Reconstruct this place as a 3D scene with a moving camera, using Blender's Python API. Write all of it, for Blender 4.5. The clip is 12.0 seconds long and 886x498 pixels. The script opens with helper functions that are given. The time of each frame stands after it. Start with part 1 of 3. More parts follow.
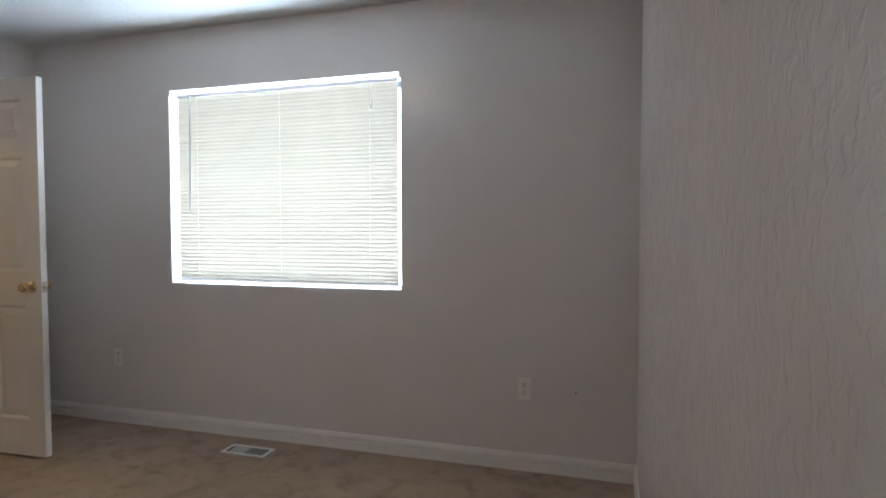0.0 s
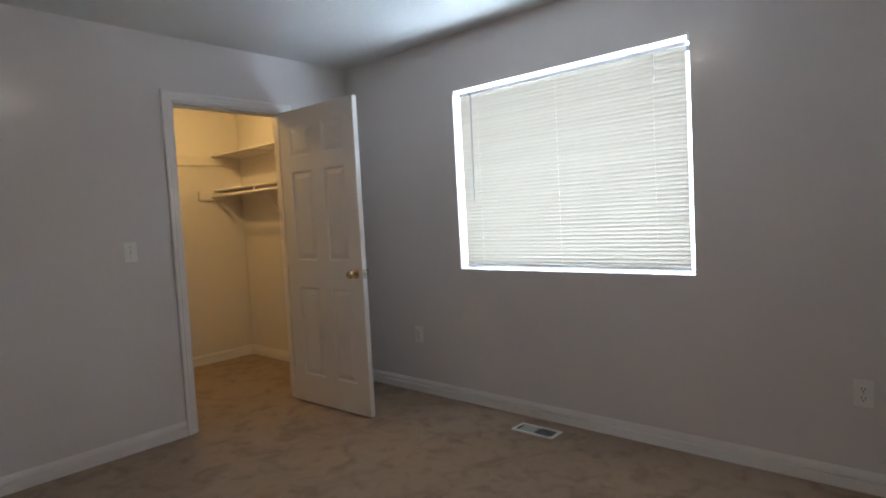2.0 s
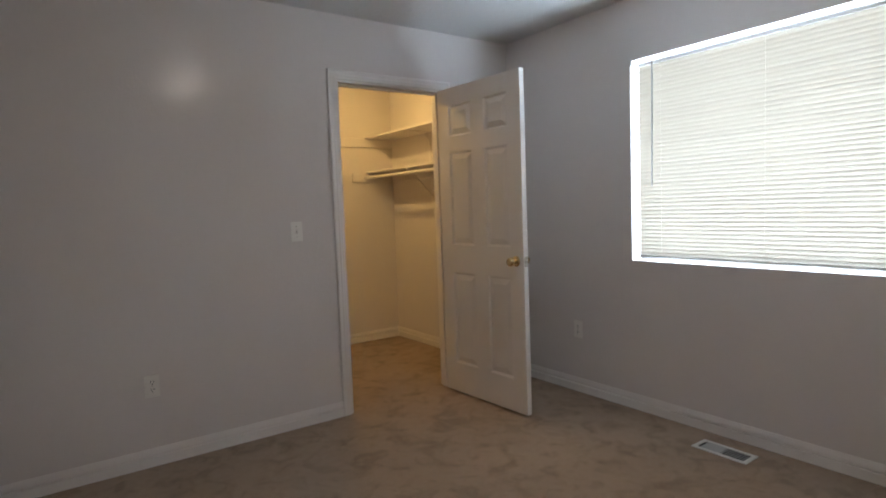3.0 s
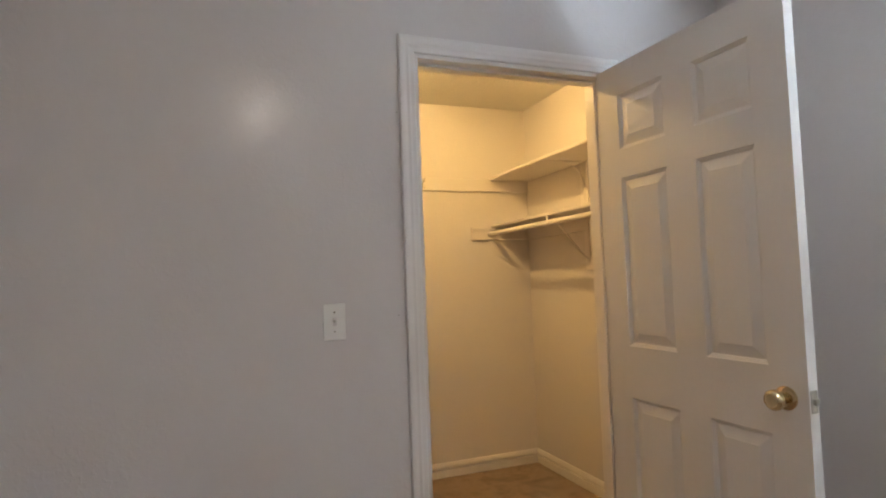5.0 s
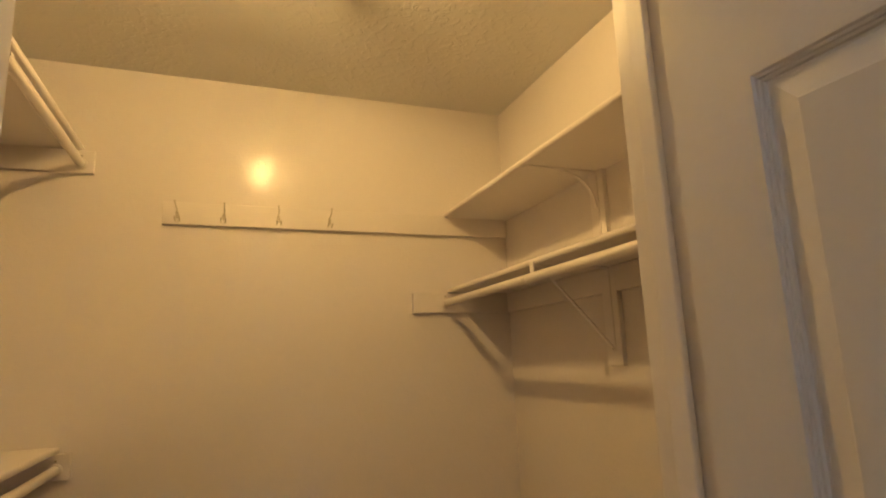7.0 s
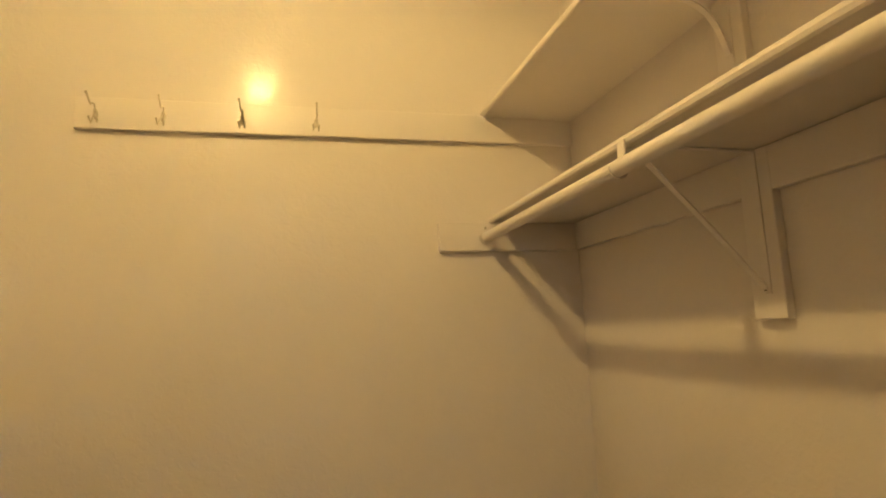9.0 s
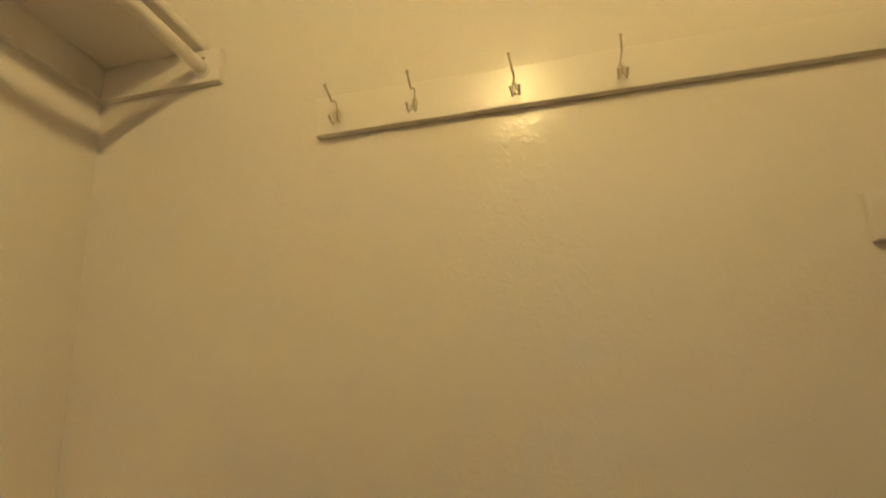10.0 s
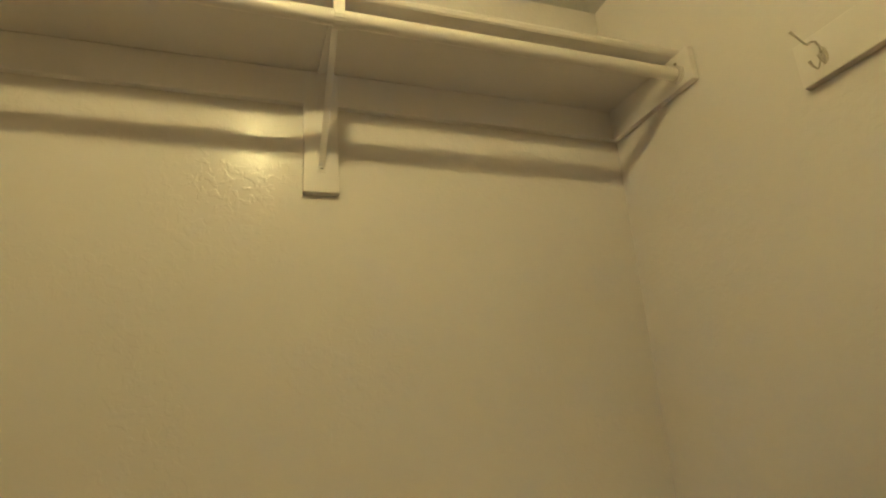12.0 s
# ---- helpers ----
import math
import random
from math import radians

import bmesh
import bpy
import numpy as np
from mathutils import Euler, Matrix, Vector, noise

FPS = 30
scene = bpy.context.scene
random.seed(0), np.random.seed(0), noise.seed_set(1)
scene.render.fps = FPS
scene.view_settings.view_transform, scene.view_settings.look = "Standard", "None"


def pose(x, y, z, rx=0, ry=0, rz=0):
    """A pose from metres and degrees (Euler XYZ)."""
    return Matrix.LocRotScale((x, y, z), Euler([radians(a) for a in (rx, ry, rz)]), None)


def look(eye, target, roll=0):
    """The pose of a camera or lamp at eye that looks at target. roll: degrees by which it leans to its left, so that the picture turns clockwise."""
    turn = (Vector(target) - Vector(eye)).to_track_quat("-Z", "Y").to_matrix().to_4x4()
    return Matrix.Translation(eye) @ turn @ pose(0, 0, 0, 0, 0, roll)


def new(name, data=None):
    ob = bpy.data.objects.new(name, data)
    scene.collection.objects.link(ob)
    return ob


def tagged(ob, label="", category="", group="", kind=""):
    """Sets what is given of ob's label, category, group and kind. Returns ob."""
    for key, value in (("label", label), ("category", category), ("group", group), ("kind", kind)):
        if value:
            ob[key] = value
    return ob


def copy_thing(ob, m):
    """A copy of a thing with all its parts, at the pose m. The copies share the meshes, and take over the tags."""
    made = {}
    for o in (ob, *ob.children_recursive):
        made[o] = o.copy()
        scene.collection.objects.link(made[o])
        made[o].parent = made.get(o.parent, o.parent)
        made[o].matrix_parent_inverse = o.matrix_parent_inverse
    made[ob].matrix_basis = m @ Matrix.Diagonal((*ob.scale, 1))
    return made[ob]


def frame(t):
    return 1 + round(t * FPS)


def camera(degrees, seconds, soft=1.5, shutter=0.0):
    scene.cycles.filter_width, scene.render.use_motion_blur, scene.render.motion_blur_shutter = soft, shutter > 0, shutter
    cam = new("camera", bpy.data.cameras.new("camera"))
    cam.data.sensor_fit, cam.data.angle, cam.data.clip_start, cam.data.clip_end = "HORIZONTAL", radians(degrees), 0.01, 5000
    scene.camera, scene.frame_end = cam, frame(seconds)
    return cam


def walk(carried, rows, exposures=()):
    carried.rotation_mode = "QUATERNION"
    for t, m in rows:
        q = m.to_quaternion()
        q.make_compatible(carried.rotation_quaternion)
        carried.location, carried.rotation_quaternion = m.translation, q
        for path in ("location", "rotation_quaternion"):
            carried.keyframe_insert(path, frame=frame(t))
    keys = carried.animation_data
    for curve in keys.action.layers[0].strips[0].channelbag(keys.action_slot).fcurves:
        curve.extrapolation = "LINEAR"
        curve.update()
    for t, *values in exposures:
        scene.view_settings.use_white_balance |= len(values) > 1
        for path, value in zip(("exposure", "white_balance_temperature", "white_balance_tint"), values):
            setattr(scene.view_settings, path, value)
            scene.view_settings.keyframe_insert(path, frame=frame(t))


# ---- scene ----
cam = camera(75.5, 12.0, soft=1.9)
PATH = [
    (0, (3.689, -2.892, 1.247), (3.116, -0.988, 1.172), -0.1),
    (0.5, (3.685, -2.933, 1.266), (2.927, -1.087, 1.202), -2.7),
    (1, (3.712, -2.874, 1.268), (2.724, -1.140, 1.203), -3.4),
    (1.5, (3.662, -2.915, 1.276), (2.492, -1.308, 1.192), -3.3),
    (2, (3.535, -2.926, 1.270), (2.204, -1.438, 1.154), -3.1),
    (2.5, (3.390, -2.942, 1.269), (1.913, -1.602, 1.124), -2.4),
    (3, (3.205, -2.907, 1.270), (1.579, -1.752, 1.123), -2.1),
    (3.5, (2.942, -2.726, 1.251), (1.172, -1.806, 1.111), -3.0),
    (3.7, (2.810, -2.680, 1.249), (0.997, -1.845, 1.126), -3.1),
    (5.3, (1.604, -1.810, 1.294), (-0.270, -1.123, 1.426), -1.6),
    (5.5, (1.462, -1.705, 1.300), (-0.418, -1.038, 1.443), -1.3),
    (6, (1.103, -1.507, 1.327), (-0.741, -0.758, 1.528), -1.4),
    (6.5, (0.778, -1.304, 1.348), (-1.063, -0.571, 1.621), -2.0),
    (7, (0.533, -1.147, 1.342), (-1.303, -0.448, 1.720), -2.3),
    (7.2, (0.449, -1.102, 1.337), (-1.391, -0.404, 1.696), -2.3),
    (9, (-0.118, -0.840, 1.311), (-2.034, -0.341, 1.588), -2.8),
    (9.5, (-0.435, -0.924, 1.287), (-2.403, -0.906, 1.642), -5.1),
    (10, (-0.703, -0.950, 1.310), (-2.594, -1.303, 1.858), -3.5),
    (10.5, (-0.843, -0.877, 1.341), (-2.478, -1.869, 1.928), -1.9),
    (11, (-0.776, -0.786, 1.370), (-2.090, -2.206, 1.875), -3.1),
    (11.5, (-0.814, -0.760, 1.366), (-1.768, -2.427, 1.922), -3.2),
    (12, (-0.774, -0.768, 1.343), (-1.426, -2.566, 1.927), -3.8),
]
EXPOSURES = [(0, 0.24, 6150, 13), (1.0, -0.02, 6100, 13), (2.5, 0.0, 6200, 14), (3.5, 0.44, 6350, 14), (5.3, 0.64, 6400, 15), (6.2, 0.38, 6500, 15), (7.0, 0.10, 6450, 16), (9.0, 0.40, 6050, 6), (10.0, 0.08, 5600, 0), (10.5, -0.05, 5400, -1), (12, -0.14, 4910, -6)]
walk(cam, [(t, look(eye, target, roll)) for t, eye, target, roll in PATH], EXPOSURES)

# ---- light ----
world = bpy.data.worlds.new("sky")
scene.world = world
world.use_nodes = True
wn = world.node_tree.nodes
sky = wn.new("ShaderNodeTexSky")
sky.sky_type, sky.sun_disc = "NISHITA", False
sky.sun_elevation, sky.sun_rotation = radians(48), radians(200)
wn["Background"].inputs["Strength"].default_value = 0.12
world.node_tree.links.new(sky.outputs[0], wn["Background"].inputs["Color"])

sun_data = bpy.data.lights.new("sun", "SUN")
sun_data.energy, sun_data.angle, sun_data.color = 3.0, radians(0.5), (1.0, 0.95, 0.88)
sun = new("sun", sun_data)
sun.matrix_world = look((-3, -8, 9), (1.8, 0, 0))

# skylight that fills the window opening from outside the glass
day = bpy.data.lights.new("window_daylight", "AREA")
day.shape, day.size, day.size_y = "RECTANGLE", 2.5, 2.0
day.energy, day.color = 275.0, (0.68, 0.86, 1.0)
day_lamp = new("window_daylight", day)
day_lamp.matrix_world = look((1.83, 0.42, 1.30), (1.83, -1.0, 1.95))
BULB_GLOW = 790.0
ROOM_GLOW = 25.0

# ---- measures ----
ROOM_E, ROOM_S, CEIL = 3.800, -3.92, 2.44
WEST_T = 0.115                      # closet partition thickness
CL_W, CL_S = -1.697, -1.905         # closet back wall and south wall
WX0, WX1, WZ0, WZ1 = 1.072, 2.583, 0.908, 2.080   # window opening
DY0, DY1, DZ = -1.377, -0.590, 2.057              # closet doorway


# ---- materials ----
def mat(name, colour, rough=0.5, metal=0.0, spread=0.05, vary=0.06, scale=3.0, bump=0.0, bump_scale=60.0, spec=0.5, stain=0.0, detail=4.0, kind="noise"):
    m = bpy.data.materials.new(name)
    m.use_nodes = True
    n, l = m.node_tree.nodes, m.node_tree.links
    b = n["Principled BSDF"]
    b.inputs["Roughness"].default_value, b.inputs["Metallic"].default_value = rough, metal
    b.inputs["Specular IOR Level"].default_value = spec
    co = n.new("ShaderNodeTexCoord")
    big = n.new("ShaderNodeTexNoise")
    big.inputs["Scale"].default_value, big.inputs["Detail"].default_value = scale, detail
    l.new(co.outputs["Object"], big.inputs["Vector"])
    fine = n.new("ShaderNodeTexNoise")
    fine.inputs["Scale"].default_value, fine.inputs["Detail"].default_value = scale * 23, 3.0
    l.new(co.outputs["Object"], fine.inputs["Vector"])
    add = n.new("ShaderNodeMath")
    add.operation = "MULTIPLY_ADD"
    add.inputs[1].default_value = 0.35
    l.new(fine.outputs["Fac"], add.inputs[0])
    l.new(big.outputs["Fac"], add.inputs[2])
    ramp = n.new("ShaderNodeValToRGB")
    lo = [c * (1 - vary - stain) for c in colour]
    hi = [min(1.0, c * (1 + vary)) for c in colour]
    ramp.color_ramp.elements[0].color, ramp.color_ramp.elements[1].color = (*lo, 1), (*hi, 1)
    ramp.color_ramp.elements[0].position, ramp.color_ramp.elements[1].position = 0.45, 0.9
    l.new(add.outputs[0], ramp.inputs[0])
    l.new(ramp.outputs[0], b.inputs["Base Color"])
    rr = n.new("ShaderNodeMapRange")
    rr.inputs[1].default_value, rr.inputs[2].default_value = 0.3, 0.7
    rr.inputs[3].default_value, rr.inputs[4].default_value = max(0.02, rough - spread), min(1.0, rough + spread)
    l.new(fine.outputs["Fac"], rr.inputs[0])
    l.new(rr.outputs[0], b.inputs["Roughness"])
    if bump:
        if kind == "peel":
            t = n.new("ShaderNodeTexNoise")
            t.inputs["Scale"].default_value, t.inputs["Detail"].default_value = bump_scale, 2.5
            t.inputs["Distortion"].default_value = 0.6
            l.new(co.outputs["Object"], t.inputs["Vector"])
            flat = n.new("ShaderNodeMapRange")
            flat.interpolation_type = "SMOOTHSTEP"
            flat.inputs[1].default_value, flat.inputs[2].default_value = 0.46, 0.64
            l.new(t.outputs["Fac"], flat.inputs[0])
            height = flat.outputs[0]
        else:
            t = n.new("ShaderNodeTexNoise")
            t.inputs["Scale"].default_value, t.inputs["Detail"].default_value = bump_scale, 5.0
            l.new(co.outputs["Object"], t.inputs["Vector"])
            height = t.outputs["Fac"]
        bp = n.new("ShaderNodeBump")
        bp.inputs["Strength"].default_value, bp.inputs["Distance"].default_value = 1.0, bump
        l.new(height, bp.inputs["Height"])
        l.new(bp.outputs[0], b.inputs["Normal"])
    return m


WALL = mat("wall_paint", (0.74, 0.695, 0.675), 0.18, spread=0.03, vary=0.02, scale=1.3, bump=0.00024, bump_scale=58, kind="peel", spec=0.25)
CEILING = mat("ceiling_paint", (0.66, 0.65, 0.63), 0.40, spread=0.02, vary=0.02, scale=1.5, bump=0.0010, bump_scale=36, kind="peel", spec=0.45)
TRIM = mat("white_trim_paint", (0.81, 0.775, 0.755), 0.38, vary=0.03, scale=4, bump=0.0004, bump_scale=90)
DOOR = mat("door_paint", (0.78, 0.75, 0.72), 0.36, vary=0.03, scale=3, bump=0.0004, bump_scale=120)
SHELF = mat("shelf_paint", (0.745, 0.70, 0.68), 0.30, spread=0.0, vary=0.015, scale=5)
OUTLET = mat("aged_ivory_plastic", (0.81, 0.78, 0.74), 0.33, vary=0.02, scale=20)
PLASTIC = mat("ivory_plastic", (0.86, 0.84, 0.80), 0.33, vary=0.02, scale=20)
BRASS = mat("polished_brass", (0.70, 0.56, 0.33), 0.18, metal=1.0, vary=0.10, scale=25)
PALE_BRASS = mat("pale_lacquered_brass", (0.86, 0.74, 0.47), 0.14, metal=1.0, vary=0.08, scale=18)
NICKEL = mat("tarnished_nickel", (0.46, 0.42, 0.36), 0.35, metal=0.9, vary=0.2, scale=60)
HOOK = mat("brushed_pale_metal", (0.54, 0.49, 0.42), 0.38, metal=0.45, vary=0.15, scale=60)
WAND = mat("smoked_plastic", (0.36, 0.36, 0.37), 0.3, vary=0.05, scale=30)
# near-black colour put in for the shade inside slots and holes
DARK = mat("painted_slot_shade", (0.02, 0.02, 0.02), 0.7, vary=0.2, scale=30)
VENT = mat("enamelled_steel", (0.72, 0.72, 0.70), 0.4, vary=0.04, scale=15)
GREY = mat("grey_damper_steel", (0.42, 0.44, 0.45), 0.45, metal=0.2, vary=0.06, scale=15)
VINYL = mat("white_vinyl", (0.82, 0.82, 0.82), 0.35, vary=0.02, scale=8)
SOIL = mat("outside_ground", (0.24, 0.22, 0.17), 0.9, vary=0.3, scale=1.0, bump=0.02, bump_scale=20)


def carpet_material():
    """Cut pile: soft tone drift, brushed blotches where the pile leans, and fibre grain."""
    m = bpy.data.materials.new("beige_carpet")
    m.use_nodes = True
    n, l = m.node_tree.nodes, m.node_tree.links
    b = n["Principled BSDF"]
    b.inputs["Roughness"].default_value, b.inputs["Specular IOR Level"].default_value = 0.95, 0.08
    b.inputs["Sheen Weight"].default_value, b.inputs["Sheen Roughness"].default_value = 0.15, 0.6
    co = n.new("ShaderNodeTexCoord")

    def cloud(scale, detail, warp=0.0):
        t = n.new("ShaderNodeTexNoise")
        t.inputs["Scale"].default_value, t.inputs["Detail"].default_value, t.inputs["Distortion"].default_value = scale, detail, warp
        l.new(co.outputs["Object"], t.inputs["Vector"])
        return t.outputs["Fac"]

    def remap(value, lo, hi, a, c):
        r = n.new("ShaderNodeMapRange")
        r.inputs[1].default_value, r.inputs[2].default_value, r.inputs[3].default_value, r.inputs[4].default_value = lo, hi, a, c
        l.new(value, r.inputs[0])
        return r.outputs[0]

    def times(a, c):
        q = n.new("ShaderNodeMath")
        q.operation = "MULTIPLY"
        l.new(a, q.inputs[0])
        l.new(c, q.inputs[1])
        return q.outputs[0]

    drift = remap(cloud(1.1, 3.0), 0.3, 0.7, 0.90, 1.08)
    blotch = remap(cloud(6.5, 5.0, 0.8), 0.50, 0.66, 1.0, 0.74)
    brushed = remap(cloud(13.0, 4.0, 1.5), 0.52, 0.70, 1.0, 0.84)
    grain = remap(cloud(260.0, 2.0), 0.3, 0.7, 0.82, 1.16)
    value = times(times(drift, blotch), times(brushed, grain))
    tint = n.new("ShaderNodeMix")
    tint.data_type, tint.blend_type = "RGBA", "MULTIPLY"
    tint.inputs[0].default_value = 1.0
    tint.inputs[6].default_value = (0.36, 0.265, 0.19, 1)
    l.new(value, tint.inputs[7])
    l.new(tint.outputs[2], b.inputs["Base Color"])
    bp = n.new("ShaderNodeBump")
    bp.inputs["Strength"].default_value, bp.inputs["Distance"].default_value = 0.8, 0.006
    l.new(times(cloud(220.0, 3.0), remap(cloud(9.0, 3.0), 0.3, 0.7, 0.7, 1.0)), bp.inputs["Height"])
    l.new(bp.outputs[0], b.inputs["Normal"])
    return m


CARPET = carpet_material()


def slat_material():
    m = bpy.data.materials.new("blind_slat_vinyl")
    m.use_nodes = True
    n, l = m.node_tree.nodes, m.node_tree.links
    out = n["Material Output"]
    n.remove(n["Principled BSDF"])
    d, t, mix = n.new("ShaderNodeBsdfDiffuse"), n.new("ShaderNodeBsdfTranslucent"), n.new("ShaderNodeMixShader")
    info = n.new("ShaderNodeObjectInfo")
    ramp = n.new("ShaderNodeValToRGB")
    ramp.color_ramp.elements[0].color, ramp.color_ramp.elements[1].color = (0.405, 0.350, 0.283, 1), (0.425, 0.370, 0.300, 1)
    l.new(info.outputs["Random"], ramp.inputs[0])
    l.new(ramp.outputs[0], d.inputs["Color"])
    l.new(ramp.outputs[0], t.inputs["Color"])
    mix.inputs[0].default_value = 0.10
    l.new(d.outputs[0], mix.inputs[1])
    l.new(t.outputs[0], mix.inputs[2])
    l.new(mix.outputs[0], out.inputs["Surface"])
    return m


SLAT = slat_material()


def glass_material():
    m = bpy.data.materials.new("window_glass")
    m.use_nodes = True
    n = m.node_tree.nodes
    b = n["Principled BSDF"]
    b.inputs["Transmission Weight"].default_value = 1.0
    b.inputs["Roughness"].default_value = 0.0
    b.inputs["IOR"].default_value = 1.02
    return m


GLASS = glass_material()


def glow_material(name, colour, strength):
    m = bpy.data.materials.new(name)
    m.use_nodes = True
    b = m.node_tree.nodes["Principled BSDF"]
    b.inputs["Emission Color"].default_value = (*colour, 1)
    b.inputs["Emission Strength"].default_value = strength
    b.inputs["Base Color"].default_value = (0.9, 0.88, 0.8, 1)
    return m


BULB = glow_material("lit_bulb", (1.0, 0.64, 0.207), BULB_GLOW)
BULB_OFF = mat("frosted_bulb_glass", (0.80, 0.78, 0.72), 0.25, vary=0.03, scale=30)


# ---- mesh helpers ----
def finish(bm, name, material, smooth=False):
    bmesh.ops.recalc_face_normals(bm, faces=bm.faces)
    me = bpy.data.meshes.new(name)
    bm.to_mesh(me)
    bm.free()
    me.materials.append(material)
    if smooth:
        for p in me.polygons:
            p.use_smooth = True
        me.set_sharp_from_angle(angle=radians(40))
    return me


def part(name, bm, material, parent=None, label="", smooth=False, at=None):
    ob = new(name, finish(bm, name, material, smooth))
    if parent:
        ob.parent = parent
    if at is not None:
        ob.matrix_basis = at
    if label:
        ob["label"] = label
    return ob


def thing(name, m, label, category, group="", kind=""):
    ob = new(name)
    ob.empty_display_size = 0.05
    ob.matrix_basis = m
    return tagged(ob, label, category, group, kind)


def box(lo, hi, bevel=0.0, bm=None, segs=2):
    bm = bm or bmesh.new()
    c = [(a + b) / 2 for a, b in zip(lo, hi)]
    s = [abs(b - a) for a, b in zip(lo, hi)]
    r = bmesh.ops.create_cube(bm, size=1.0, matrix=Matrix.Translation(c) @ Matrix.Diagonal((*s, 1)))
    if bevel:
        edges = list({e for v in r["verts"] for e in v.link_edges})
        bmesh.ops.bevel(bm, geom=edges, offset=bevel, segments=segs, affect="EDGES", profile=0.5)
    return bm


def sweep(points, radius, sides=10, bm=None, flat=1.0):
    """A round bar along points; radius may be a list; flat squashes it across its second axis."""
    bm = bm or bmesh.new()
    pts = [Vector(p) for p in points]
    rings = []
    side = None
    for i, p in enumerate(pts):
        d = (pts[min(i + 1, len(pts) - 1)] - pts[max(i - 1, 0)]).normalized()
        if side is None:
            side = d.orthogonal().normalized()
        side = (side - d * side.dot(d)).normalized()
        up = d.cross(side)
        r = radius[i] if isinstance(radius, (list, tuple)) else radius
        rings.append([bm.verts.new(p + r * (math.cos(a) * side + flat * math.sin(a) * up))
                      for a in (2 * math.pi * k / sides for k in range(sides))])
    for a, b in zip(rings, rings[1:]):
        for k in range(sides):
            bm.faces.new((a[k], a[(k + 1) % sides], b[(k + 1) % sides], b[k]))
    bm.faces.new(rings[0])
    bm.faces.new(rings[-1])
    return bm


def lathe(profile, sides=28, bm=None, m=Matrix()):
    """Turns (radius, height) pairs round z, then moves the result by m."""
    bm = bm or bmesh.new()
    rings = []
    for r, z in profile:
        rings.append([bm.verts.new(m @ Vector((r * math.cos(a), r * math.sin(a), z)))
                      for a in (2 * math.pi * k / sides for k in range(sides))])
    for a, b in zip(rings, rings[1:]):
        for k in range(sides):
            bm.faces.new((a[k], a[(k + 1) % sides], b[(k + 1) % sides], b[k]))
    bm.faces.new(rings[0])
    bm.faces.new(rings[-1])
    return bm


def extrude(profile, p0, p1, out, up=(0, 0, 1), cut0=0.0, cut1=0.0, bm=None):
    """Runs a moulding from p0 to p1. profile: (out, up) pairs; cut0 and cut1 mitre the ends by that slope along up."""
    bm = bm or bmesh.new()
    p0, p1, out, up = Vector(p0), Vector(p1), Vector(out), Vector(up)
    d = (p1 - p0).normalized()
    a = [bm.verts.new(p0 + out * u + up * v + d * (cut0 * v)) for u, v in profile]
    b = [bm.verts.new(p1 + out * u + up * v + d * (cut1 * v)) for u, v in profile]
    n = len(profile)
    for k in range(n):
        bm.faces.new((a[k], a[(k + 1) % n], b[(k + 1) % n], b[k]))
    bm.faces.new(a)
    bm.faces.new(b[::-1])
    return bm


def strap(points, half, thick, bm=None):
    """A flat metal strip through points of one x, half its width to each side."""
    bm = bm or bmesh.new()
    pts = [Vector(p) for p in points]
    rings = []
    for i, p in enumerate(pts):
        d = (pts[min(i + 1, len(pts) - 1)] - pts[max(i - 1, 0)]).normalized()
        n = d.cross(Vector((1, 0, 0))).normalized() * thick / 2
        w = Vector((half, 0, 0))
        rings.append([bm.verts.new(p + o) for o in (w + n, n - w, -w - n, w - n)])
    for a, b in zip(rings, rings[1:]):
        for k in range(4):
            bm.faces.new((a[k], a[(k + 1) % 4], b[(k + 1) % 4], b[k]))
    bm.faces.new(rings[0])
    bm.faces.new(rings[-1])
    return bm


def structure(name, bm, material, label, category, smooth=False):
    return tagged(part(name, bm, material, smooth=smooth), label, category, kind="structure")


# ---- shell ----
bm = box((-WEST_T, ROOM_S - 0.1, -0.12), (ROOM_E + 0.1, 0.14, 0.0))
box((CL_W - 0.1, CL_S - 0.1, -0.12), (-WEST_T, 0.14, 0.0), bm=bm)
structure("floor", bm, CARPET, "mottled beige cut-pile carpet with footprints and faint stains", "floor")

bm = box((-WEST_T, ROOM_S - 0.1, CEIL), (ROOM_E + 0.1, 0.14, CEIL + 0.12))
box((CL_W - 0.1, CL_S - 0.1, CEIL), (-WEST_T, 0.14, CEIL + 0.12), bm=bm)
structure("ceiling", bm, CEILING,
          "white knockdown-textured ceiling", "ceiling")

bm = bmesh.new()
NW, NE, NT = CL_W - 0.1, ROOM_E + 0.1, 0.14
box((NW, 0, 0), (WX0, NT, CEIL), bm=bm)
box((WX1, 0, 0), (NE, NT, CEIL), bm=bm)
box((WX0, 0, 0), (WX1, NT, WZ0), bm=bm)
box((WX0, 0, WZ1), (WX1, NT, CEIL), bm=bm)
structure("wall_north", bm, WALL, "light grey orange-peel painted wall with a window opening", "wall")

